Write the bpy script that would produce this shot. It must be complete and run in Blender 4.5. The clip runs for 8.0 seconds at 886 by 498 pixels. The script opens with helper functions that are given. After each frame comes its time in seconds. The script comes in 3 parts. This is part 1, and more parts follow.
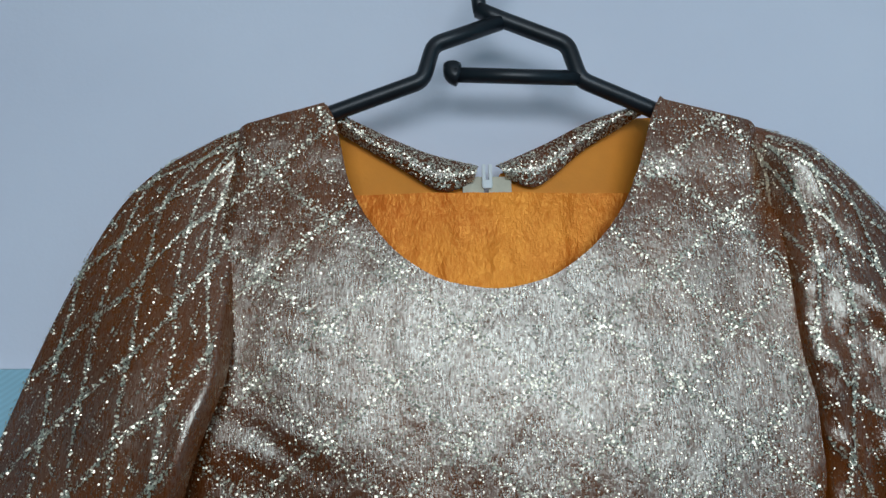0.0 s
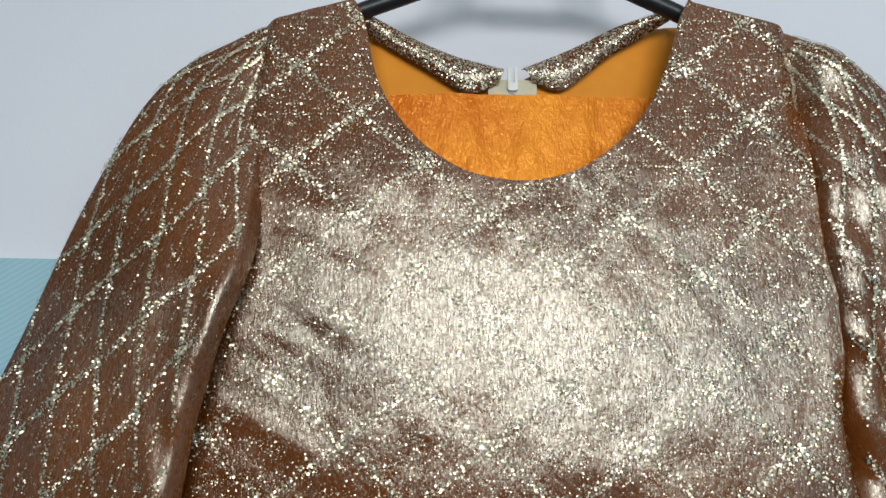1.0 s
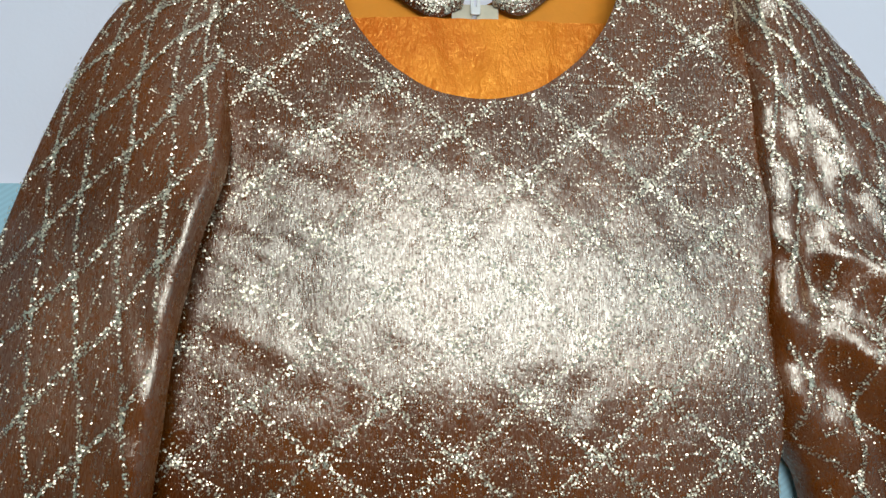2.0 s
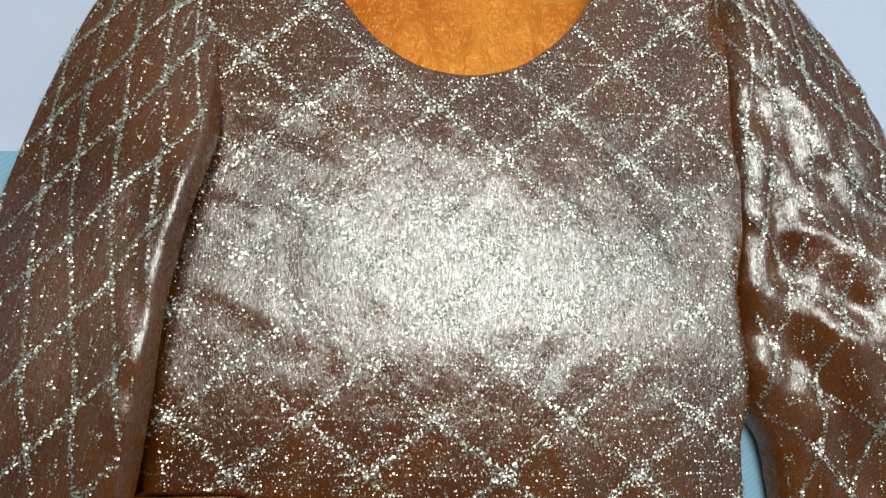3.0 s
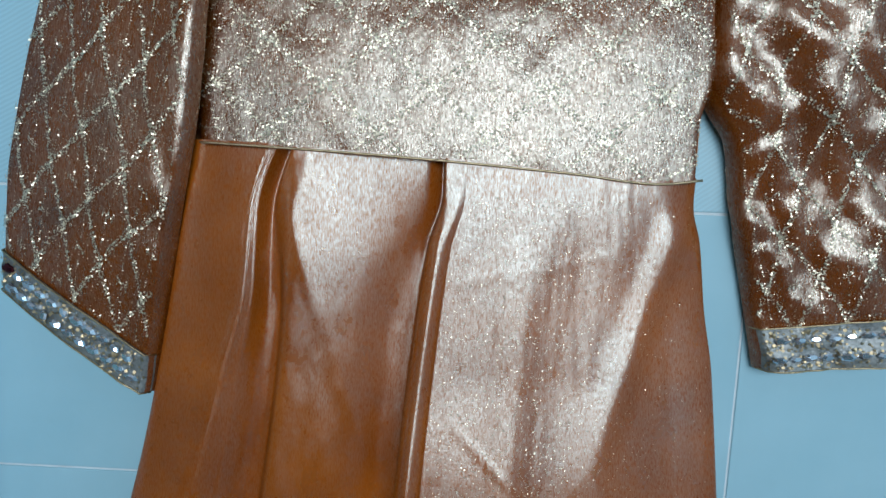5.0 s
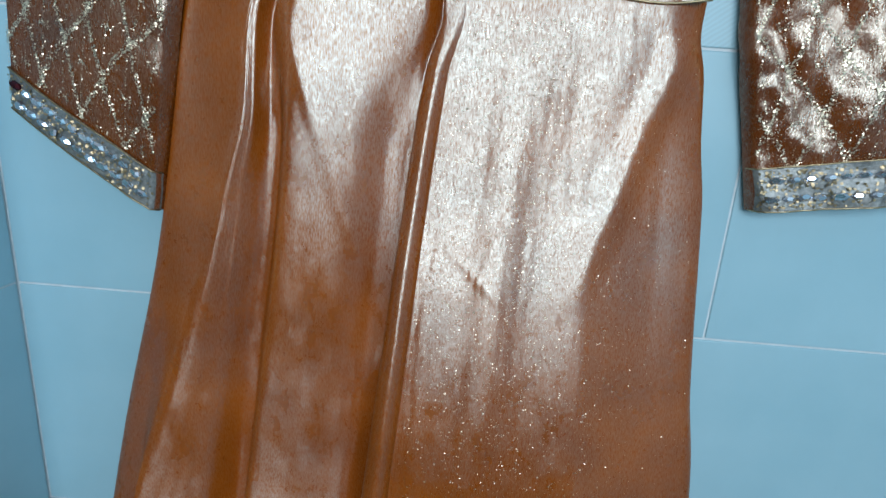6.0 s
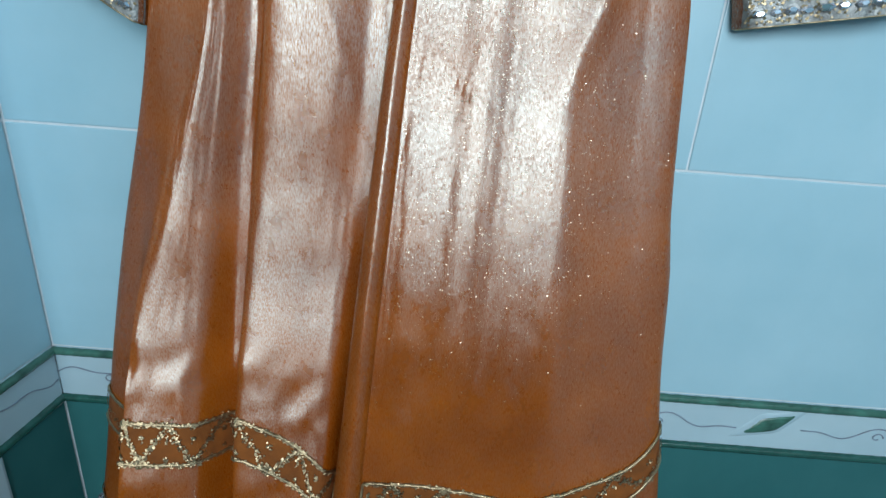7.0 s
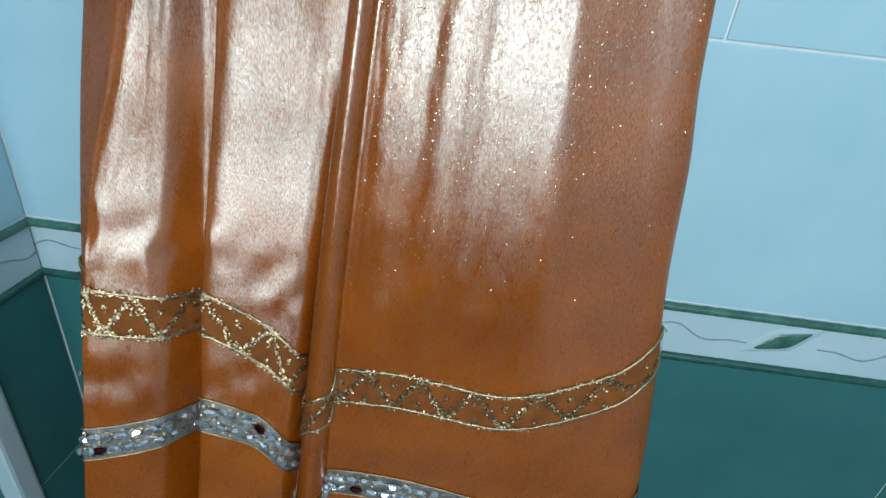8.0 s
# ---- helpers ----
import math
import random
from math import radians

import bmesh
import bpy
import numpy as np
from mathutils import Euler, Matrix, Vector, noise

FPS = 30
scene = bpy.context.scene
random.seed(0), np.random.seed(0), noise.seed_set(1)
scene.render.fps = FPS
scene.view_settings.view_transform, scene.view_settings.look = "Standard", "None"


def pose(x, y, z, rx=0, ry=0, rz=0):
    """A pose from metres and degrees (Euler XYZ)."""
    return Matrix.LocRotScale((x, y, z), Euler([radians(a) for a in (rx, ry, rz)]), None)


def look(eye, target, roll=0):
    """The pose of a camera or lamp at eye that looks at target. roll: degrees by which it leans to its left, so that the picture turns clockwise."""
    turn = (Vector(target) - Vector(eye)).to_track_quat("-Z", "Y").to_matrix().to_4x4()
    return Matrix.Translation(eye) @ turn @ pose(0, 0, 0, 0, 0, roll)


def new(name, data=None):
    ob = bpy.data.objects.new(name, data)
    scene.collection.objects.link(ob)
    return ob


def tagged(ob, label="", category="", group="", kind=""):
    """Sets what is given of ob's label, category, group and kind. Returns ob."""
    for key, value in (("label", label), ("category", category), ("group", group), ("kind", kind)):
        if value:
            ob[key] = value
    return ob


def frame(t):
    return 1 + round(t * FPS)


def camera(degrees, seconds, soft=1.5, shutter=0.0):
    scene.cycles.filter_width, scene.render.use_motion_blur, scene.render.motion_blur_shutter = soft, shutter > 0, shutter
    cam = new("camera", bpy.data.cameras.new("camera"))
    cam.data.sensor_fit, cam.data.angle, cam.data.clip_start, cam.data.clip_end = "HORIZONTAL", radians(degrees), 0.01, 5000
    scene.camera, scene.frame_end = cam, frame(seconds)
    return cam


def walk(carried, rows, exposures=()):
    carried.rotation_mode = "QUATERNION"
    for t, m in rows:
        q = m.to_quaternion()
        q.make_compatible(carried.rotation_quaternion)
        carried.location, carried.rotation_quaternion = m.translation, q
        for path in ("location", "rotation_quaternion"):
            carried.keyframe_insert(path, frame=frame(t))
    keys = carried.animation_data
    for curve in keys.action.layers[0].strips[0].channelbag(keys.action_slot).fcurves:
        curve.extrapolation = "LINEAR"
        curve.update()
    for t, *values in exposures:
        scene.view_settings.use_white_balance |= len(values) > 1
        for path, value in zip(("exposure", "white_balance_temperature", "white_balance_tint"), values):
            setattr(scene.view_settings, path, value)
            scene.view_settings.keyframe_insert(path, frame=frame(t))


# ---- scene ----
cam = camera(80.5, 8.0)
PATH = [
    (0, (-0.016, -0.358, 1.657), (-0.008, 1.603, 2.047), -0.5),
    (0.3, (-0.01, -0.362, 1.644), (-0.003, 1.601, 2.031), -0.4),
    (0.5, (-0.012, -0.363, 1.631), (-0.031, 1.596, 2.034), 0.3),
    (0.6, (-0.015, -0.358, 1.61), (-0.018, 1.59, 2.06), 1.0),
    (0.8, (-0.016, -0.354, 1.604), (-0.071, 1.61, 1.978), 1.0),
    (1, (-0.028, -0.35, 1.597), (-0.038, 1.619, 1.951), 1.0),
    (1.2, (-0.031, -0.346, 1.591), (-0.03, 1.624, 1.936), 1.3),
    (1.5, (-0.031, -0.343, 1.581), (-0.008, 1.637, 1.863), 1.1),
    (1.7, (-0.028, -0.348, 1.573), (0.026, 1.632, 1.852), 0.5),
    (2, (-0.032, -0.363, 1.563), (0.104, 1.62, 1.786), -0.5),
    (2.2, (-0.034, -0.365, 1.553), (0.117, 1.616, 1.78), -0.5),
    (3.3, (-0.018, -0.391, 1.549), (0.082, 1.604, 1.65), 1.5),
    (3.5, (-0.02, -0.405, 1.524), (0.02, 1.594, 1.563), 2.1),
    (3.7, (-0.013, -0.415, 1.505), (-0.003, 1.585, 1.53), 2.5),
    (4, (0.002, -0.428, 1.485), (0.008, 1.572, 1.498), 2.7),
    (4.3, (0.01, -0.432, 1.457), (-0.002, 1.567, 1.425), 3.2),
    (4.5, (0.015, -0.435, 1.444), (-0.01, 1.563, 1.351), 3.2),
    (4.7, (0.016, -0.435, 1.424), (-0.008, 1.56, 1.288), 2.7),
    (5.8, (0.012, -0.455, 1.352), (-0.05, 1.49, 0.889), 3.0),
    (6, (0.033, -0.458, 1.333), (-0.032, 1.472, 0.813), 4.0),
    (6.2, (0.031, -0.467, 1.314), (-0.028, 1.454, 0.76), 3.8),
    (6.5, (0.027, -0.478, 1.278), (-0.01, 1.422, 0.654), 4.2),
    (6.8, (0.036, -0.49, 1.25), (0.009, 1.393, 0.577), 4.0),
    (7, (0.042, -0.498, 1.232), (0.03, 1.376, 0.532), 4.2),
    (7.3, (0.046, -0.493, 1.218), (0.051, 1.329, 0.393), 4.5),
    (7.5, (0.046, -0.492, 1.205), (0.062, 1.305, 0.328), 5.0),
    (7.8, (0.052, -0.477, 1.193), (0.021, 1.262, 0.205), 6.4),
    (8, (0.074, -0.469, 1.174), (0.01, 1.291, 0.226), 6.4),
]
EXPOSURES = [(0.0, -0.42, 5850, 6), (0.5, -0.05, 6250, 7), (1.0, 0.1, 6950, 9), (2.0, 0.2, 6700, 9), (3.5, 0.12, 6150, 8), (4.5, 0.15, 6050, 8), (6.5, 0.35, 6150, 8), (8.0, 0.62, 6400, 8)]
walk(cam, [(t, look(eye, target, roll)) for t, eye, target, roll in PATH], EXPOSURES)

# ---- world and light ----
world = bpy.data.worlds.new("world")
scene.world = world
world.use_nodes = True
world.node_tree.nodes["Background"].inputs[0].default_value = (0.75, 0.85, 1.0, 1)
world.node_tree.nodes["Background"].inputs[1].default_value = 0.05


def area_lamp(name, eye, target, sx, sy, watts, colour):
    data = bpy.data.lights.new(name, "AREA")
    data.shape, data.size, data.size_y, data.energy, data.color = "RECTANGLE", sx, sy, watts, colour
    ob = new(name, data)
    ob.matrix_world = look(eye, target)
    return ob


# assumed main light: unseen broad panel behind the camera, shaped for the satin's highlights
area_lamp("broad_key_light", (0.14, -2.02, 1.76), (0.05, 0.0, 1.60), 1.55, 0.74, 27, (0.93, 0.97, 1.0))


# ---- small tools ----
SLOPES = {}


def pchip(xs, ys, x):
    """Smooth curve through the knots (xs rising) that does not overshoot."""
    key = (tuple(xs), tuple(ys))
    if key not in SLOPES:
        n = len(xs)
        d = [(ys[i + 1] - ys[i]) / (xs[i + 1] - xs[i]) for i in range(n - 1)]
        SLOPES[key] = [d[0]] + [2 * p * q / (p + q) if p * q > 0 else 0.0 for p, q in zip(d, d[1:])] + [d[-1]]
    m = SLOPES[key]
    k = min(max(bisect(xs, x) - 1, 0), len(xs) - 2)
    h = xs[k + 1] - xs[k]
    t = min(1.0, max(0.0, (x - xs[k]) / h))
    w = t * t * (3 - 2 * t)
    return (1 - w) * ys[k] + w * ys[k + 1] + t * (1 - t) * h * ((1 - t) * m[k] - t * m[k + 1])


def bisect(xs, x):
    k = 0
    for v in xs:
        if v > x:
            break
        k += 1
    return k


def curve(z, knots):
    """Value at z of (z, value) knots given with falling z."""
    return pchip(*columns(knots[::-1]), z)


def columns(knots):
    return tuple(k[0] for k in knots), tuple(k[1] for k in knots)


def smooth(a, b, x):
    t = min(1.0, max(0.0, (x - a) / (b - a)))
    return t * t * (3 - 2 * t)


def wob(x, y, z=0.0):
    return noise.noise(Vector((x, y, z)))


def mesh_of(name, verts, faces, material, shade=True):
    me = bpy.data.meshes.new(name)
    me.from_pydata([tuple(v) for v in verts], [], [tuple(f) for f in faces])
    me.validate()
    me.materials.append(material)
    if shade:
        me.polygons.foreach_set("use_smooth", [True] * len(me.polygons))
    me.update()
    return me


def part_mesh(name, me, parent=None, label="", kind=""):
    ob = new(name, me)
    ob.parent = parent
    return tagged(ob, label=label, kind=kind)


def part(name, bm, material, parent=None, label="", shade=False):
    me = bpy.data.meshes.new(name)
    bm.normal_update()
    bm.to_mesh(me)
    bm.free()
    me.materials.append(material)
    if shade:
        me.polygons.foreach_set("use_smooth", [True] * len(me.polygons))
    return part_mesh(name, me, parent, label)


def box(bm, lo, hi, bevel=0.0):
    made = bmesh.ops.create_cube(bm, size=1.0)["verts"]
    for v in made:
        v.co = Vector([lo[i] + (v.co[i] + 0.5) * (hi[i] - lo[i]) for i in range(3)])
    if bevel:
        edges = list({e for v in made for e in v.link_edges})
        bmesh.ops.bevel(bm, geom=edges, offset=bevel, segments=2, affect="EDGES", profile=0.6)
    return bm


def grid(fn, nu, nv):
    """Vertices and faces of a sheet fn(u, v) for u, v from 0 to 1."""
    verts = [fn(i / nu, j / nv) for j in range(nv + 1) for i in range(nu + 1)]
    faces = [(j * (nu + 1) + i, j * (nu + 1) + i + 1, (j + 1) * (nu + 1) + i + 1, (j + 1) * (nu + 1) + i)
             for j in range(nv) for i in range(nu)]
    return verts, faces


def tube(points, radius, sides=8, cap=True):
    """Vertices and faces of a round rod along points."""
    pts = [Vector(p) for p in points]
    rad = radius if isinstance(radius, (list, tuple)) else [radius] * len(pts)
    verts, faces = [], []
    ref = Vector((0, 1, 0.01)).normalized()
    for i, p in enumerate(pts):
        d = (pts[min(i + 1, len(pts) - 1)] - pts[max(i - 1, 0)]).normalized()
        a = d.cross(ref)
        if a.length < 0.05:
            a = d.cross(Vector((1, 0, 0)))
        a.normalize()
        b = d.cross(a)
        for k in range(sides):
            w = 2 * math.pi * k / sides
            verts.append(p + rad[i] * (math.cos(w) * a + math.sin(w) * b))
    for i in range(len(pts) - 1):
        for k in range(sides):
            faces.append((i * sides + k, i * sides + (k + 1) % sides, (i + 1) * sides + (k + 1) % sides, (i + 1) * sides + k))
    if cap:
        faces += [tuple(range(sides - 1, -1, -1)), tuple((len(pts) - 1) * sides + k for k in range(sides))]
    return verts, faces


def joined(pieces):
    verts, faces = [], []
    for v, f in pieces:
        n = len(verts)
        verts += list(v)
        faces += [tuple(k + n for k in q) for q in f]
    return verts, faces


# ---- materials ----
def material(name):
    m = bpy.data.materials.new(name)
    m.use_nodes = True
    return m, m.node_tree.nodes, m.node_tree.links, m.node_tree.nodes["Principled BSDF"]


def noise_node(nodes, links, scale, detail=4, rough=0.55, stretch=None):
    coord = nodes.new("ShaderNodeTexCoord")
    n = nodes.new("ShaderNodeTexNoise")
    n.inputs["Scale"].default_value, n.inputs["Detail"].default_value, n.inputs["Roughness"].default_value = scale, detail, rough
    if stretch:
        mp = nodes.new("ShaderNodeMapping")
        mp.inputs["Scale"].default_value = stretch
        links.new(coord.outputs["Object"], mp.inputs["Vector"])
        links.new(mp.outputs["Vector"], n.inputs["Vector"])
    else:
        links.new(coord.outputs["Object"], n.inputs["Vector"])
    return n


def ramp(nodes, links, source, stops):
    r = nodes.new("ShaderNodeValToRGB")
    while len(r.color_ramp.elements) < len(stops):
        r.color_ramp.elements.new(0.5)
    for e, (p, c) in zip(r.color_ramp.elements, stops):
        e.position, e.color = p, (*c, 1) if len(c) == 3 else c
    links.new(source, r.inputs[0])
    return r


def bump(nodes, links, source, strength, distance, target, before=None):
    b = nodes.new("ShaderNodeBump")
    b.inputs["Strength"].default_value, b.inputs["Distance"].default_value = strength, distance
    links.new(source, b.inputs["Height"])
    if before:
        links.new(before.outputs[0], b.inputs["Normal"])
    if target:
        links.new(b.outputs[0], target)
    return b


def plain(name, colour, rough=0.5, metal=0.0, vary=0.12, scale=40, relief=0.0, relief_scale=200, spec=0.5):
    m, nodes, links, p = material(name)
    n = noise_node(nodes, links, scale)
    lo, hi = [tuple(min(1, c * k) for c in colour) for k in (1 - vary, 1 + vary)]
    r = ramp(nodes, links, n.outputs[0], [(0.3, lo), (0.7, hi)])
    links.new(r.outputs[0], p.inputs["Base Color"])
    p.inputs["Roughness"].default_value, p.inputs["Metallic"].default_value = rough, metal
    p.inputs["Specular IOR Level"].default_value = spec
    if relief:
        bump(nodes, links, noise_node(nodes, links, relief_scale).outputs[0], relief, 0.001, p.inputs["Normal"])
    return m


def lame(name, deep, bright, sheen, amount, rough, aniso, along, crumple, weave, fold=60):
    """Metallised satin: dyed silk threads with a film of bright thread over them.
    along: the direction in which the gloss stays tight; it spreads across it."""
    m, nodes, links, p = material(name)
    big = noise_node(nodes, links, 14, 3)
    col = ramp(nodes, links, big.outputs[0], [(0.3, deep), (0.7, bright)])
    links.new(col.outputs[0], p.inputs["Base Color"])
    p.inputs["Roughness"].default_value = 0.6
    p.inputs["Specular IOR Level"].default_value = 0.1
    gloss = nodes.new("ShaderNodeBsdfAnisotropic")
    gloss.distribution = "BECKMANN"
    gloss.inputs["Color"].default_value = (*sheen, 1)
    gloss.inputs["Anisotropy"].default_value = aniso
    grainwise = nodes.new("ShaderNodeCombineXYZ")
    for k in range(3):
        grainwise.inputs[k].default_value = along[k]
    links.new(grainwise.outputs[0], gloss.inputs["Tangent"])
    upright = along[2] > 0.5
    thread = noise_node(nodes, links, 1300, 2, 0.6, (1.0, 1.0, 0.16) if upright else (0.16, 0.16, 1.0))
    warp = noise_node(nodes, links, 1100, 2, 0.6, (1.0, 1.0, 0.22))
    soft = noise_node(nodes, links, fold, 5, 0.7, (1.0, 1.0, 0.6))
    grain = noise_node(nodes, links, 1500, 2, 0.6)
    rr = ramp(nodes, links, soft.outputs[0], [(0.3, (rough * 0.85,) * 3), (0.7, (rough * 1.2,) * 3)])
    links.new(rr.outputs[0], gloss.inputs["Roughness"])
    b1 = bump(nodes, links, soft.outputs[0], crumple, 0.004, None)
    b2 = bump(nodes, links, thread.outputs[0], weave, 0.0009, None, b1)
    bump(nodes, links, grain.outputs[0], weave * 0.35, 0.0004, gloss.inputs["Normal"], b2)
    links.new(b1.outputs[0], p.inputs["Normal"])
    mix = nodes.new("ShaderNodeMixShader")
    amt = ramp(nodes, links, warp.outputs[0], [(0.32, (amount * 0.35,) * 3), (0.66, (amount * 1.65,) * 3)])
    links.new(amt.outputs[0], mix.inputs[0])
    links.new(p.outputs[0], mix.inputs[1])
    links.new(gloss.outputs[0], mix.inputs[2])
    links.new(mix.outputs[0], nodes["Material Output"].inputs["Surface"])
    return m


BROCADE = lame("brocade_satin", (0.095, 0.021, 0.0008), (0.185, 0.045, 0.0016), (0.96, 0.95, 0.84), 0.145, 0.27, 0.48, (0, 0, 1), 0.15, 0.30, 150)
SATIN = lame("skirt_satin", (0.22, 0.050, 0.001), (0.33, 0.082, 0.002), (0.88, 0.98, 0.93), 0.135, 0.29, 0.40, (1, 0, 0), 0.06, 0.10)
LINING = lame("lining_satin", (0.62, 0.09, 0.003), (0.92, 0.27, 0.02), (1.0, 0.50, 0.10), 0.15, 0.34, 0.2, (1, 0, 0), 0.7, 0.3)
FACING = plain("neck_facing", (0.82, 0.28, 0.008), 0.6, 0, 0.08, 30, 0.15, 500)
SEQUIN = plain("sequin_silver", (0.88, 0.79, 0.62), 0.38, 0.85, 0.12, 300)
GOLD = plain("gold_thread", (0.50, 0.40, 0.25), 0.42, 1.0, 0.2, 200, 0.3, 900)
NET = plain("trim_net", (0.27, 0.29, 0.29), 0.4, 0.6, 0.3, 300, 0.5, 800)
CREAM = plain("cream_tape", (0.62, 0.56, 0.42), 0.7, 0, 0.1, 120, 0.2, 700)
ZIP = plain("white_plastic", (0.80, 0.80, 0.78), 0.35, 0, 0.03, 60)
BLACK = plain("black_hanger_plastic", (0.010, 0.013, 0.017), 0.38, 0, 0.25, 60, 0.06, 400)
GROUT = plain("pale_grout", (0.60, 0.68, 0.72), 0.85, 0, 0.08, 60, 0.3, 700)


def gem_material(name, colour, rough=0.06):
    m, nodes, links, p = material(name)
    info = nodes.new("ShaderNodeObjectInfo")
    r = ramp(nodes, links, info.outputs["Random"], [(0.0, tuple(c * 0.75 for c in colour)), (1.0, colour)])
    links.new(r.outputs[0], p.inputs["Base Color"])
    p.inputs["Metallic"].default_value, p.inputs["Roughness"].default_value = 0.85, rough
    return m


GEM = gem_material("clear_rhinestone", (0.80, 0.88, 1.0))
GEM_DARK = gem_material("garnet_rhinestone", (0.10, 0.02, 0.03))


def wall_paint():
    m, nodes, links, p = material("painted_plaster")
    big = noise_node(nodes, links, 3.0, 5)
    r = ramp(nodes, links, big.outputs[0], [(0.3, (0.70, 0.71, 0.80)), (0.7, (0.77, 0.78, 0.86))])
    links.new(r.outputs[0], p.inputs["Base Color"])
    p.inputs["Roughness"].default_value = 0.6
    b = bump(nodes, links, noise_node(nodes, links, 30, 4).outputs[0], 0.25, 0.002, None)
    bump(nodes, links, noise_node(nodes, links, 350, 3).outputs[0], 0.15, 0.0006, p.inputs["Normal"], b)
    return m


def glazed(name, lo, hi, rough, ribs):
    """Glazed wall tile; ribs: depth of its fine curved print."""
    m, nodes, links, p = material(name)
    info = nodes.new("ShaderNodeObjectInfo")
    n = noise_node(nodes, links, 9, 5)
    add = nodes.new("ShaderNodeMath")
    add.operation = "MULTIPLY_ADD"
    add.inputs[1].default_value = 0.25
    links.new(info.outputs["Random"], add.inputs[0])
    links.new(n.outputs[0], add.inputs[2])
    r = ramp(nodes, links, add.outputs[0], [(0.35, lo), (0.9, hi)])
    wave = nodes.new("ShaderNodeTexWave")
    wave.wave_type, wave.rings_direction = "RINGS", "Y"
    wave.inputs["Scale"].default_value, wave.inputs["Distortion"].default_value = 90, 1.5
    wave.inputs["Detail"].default_value = 1
    coord = nodes.new("ShaderNodeTexCoord")
    mp = nodes.new("ShaderNodeMapping")
    mp.inputs["Location"].default_value = (0.62, 0, -1.30)
    links.new(coord.outputs["Object"], mp.inputs["Vector"])
    links.new(mp.outputs["Vector"], wave.inputs["Vector"])
    mixc = nodes.new("ShaderNodeMix")
    mixc.data_type, mixc.blend_type = "RGBA", "MULTIPLY"
    wr = ramp(nodes, links, wave.outputs["Color"], [(0.3, (1 - ribs,) * 3), (0.7, (1, 1, 1))])
    mixc.inputs[0].default_value = 1.0
    links.new(r.outputs[0], mixc.inputs[6])
    links.new(wr.outputs[0], mixc.inputs[7])
    links.new(mixc.outputs[2], p.inputs["Base Color"])
    p.inputs["Roughness"].default_value = rough
    bump(nodes, links, noise_node(nodes, links, 22, 3).outputs[0], 0.08, 0.002, p.inputs["Normal"])
    return m


PAINT = wall_paint()
TILE_PALE = glazed("pale_aqua_tile", (0.31, 0.53, 0.63), (0.38, 0.60, 0.70), 0.28, 0.0)
TILE_RIB = glazed("pale_aqua_ribbed_tile", (0.31, 0.53, 0.63), (0.38, 0.60, 0.70), 0.3, 0.09)
TILE_DARK = glazed("deep_teal_tile", (0.028, 0.130, 0.135), (0.042, 0.165, 0.170), 0.25, 0.0)
LISTEL = glazed("white_border_tile", (0.36, 0.52, 0.60), (0.44, 0.60, 0.67), 0.25, 0.0)
LEAF = plain("green_glaze", (0.045, 0.135, 0.105), 0.25, 0, 0.35, 60, 0.2, 300)
LEAF_DARK = plain("dark_green_glaze", (0.02, 0.09, 0.075), 0.25, 0, 0.3, 80, 0.3, 300)
INK = plain("grey_blue_glaze", (0.20, 0.26, 0.34), 0.3, 0, 0.2, 80)
FLOOR = plain("grey_floor_tile", (0.10, 0.12, 0.12), 0.4, 0, 0.15, 12, 0.1, 200)
CEIL = plain("ceiling_paint", (0.50, 0.51, 0.52), 0.8, 0, 0.05, 5)

# ---- room shell ----
XF, RETURN = -1.10, -0.112
X0, X1, Y0, HIGH = -0.39, 0.95, -2.1, 2.55
TILE_TOP, TILE_W = 1.650, 0.355


def wall(name, lo, hi, label, mat=None):
    ob = part(name, box(bmesh.new(), lo, hi), mat or PAINT)
    return tagged(ob, label=label, category="wall", kind="structure")


back = wall("wall_back", (XF, 0.008, 0), (X1 + 0.2, 0.16, HIGH), "lilac-white painted plaster wall above pale aqua tiles")
left = wall("wall_left", (XF, RETURN, 0), (X0 - 0.008, 0.008, HIGH), "short return wall clad in pale aqua tiles", TILE_DARK)
# unseen walls, floor and ceiling added; tones set for reflections and bounce light
wall("wall_far_left", (XF - 0.15, Y0, 0), (XF, 0.16, HIGH), "unseen dark teal wall added to darken the sleeve's reflections", TILE_DARK)
wall("wall_right", (X1, Y0, 0), (X1 + 0.15, 0.008, HIGH), "unseen pale aqua wall added to close the room", TILE_PALE)
wall("wall_front", (XF - 0.15, Y0 - 0.15, 0), (X1 + 0.15, Y0, HIGH), "unseen dark teal wall added to keep the satin's reflections dark", TILE_DARK)
fl = part("floor", box(bmesh.new(), (XF - 0.2, Y0 - 0.15, -0.1), (X1 + 0.2, 0.16, 0.0)), FLOOR)
tagged(fl, label="grey tiled bathroom floor", category="floor", kind="structure")
ce = part("ceiling", box(bmesh.new(), (XF - 0.2, Y0 - 0.15, HIGH), (X1 + 0.2, 0.16, HIGH + 0.1)), CEIL)
tagged(ce, label="grey painted ceiling", category="ceiling", kind="structure")

# ---- hanger ----
R = 0.0054
HY = -0.040
hanger = tagged(new("clothes_hanger"), label="black plastic tube clothes hanger hung on the wall", category="hanger")


def rod(name, pts, radius=R, sides=12):
    return part_mesh(name, mesh_of(name, *tube(pts, radius, sides), BLACK), hanger)


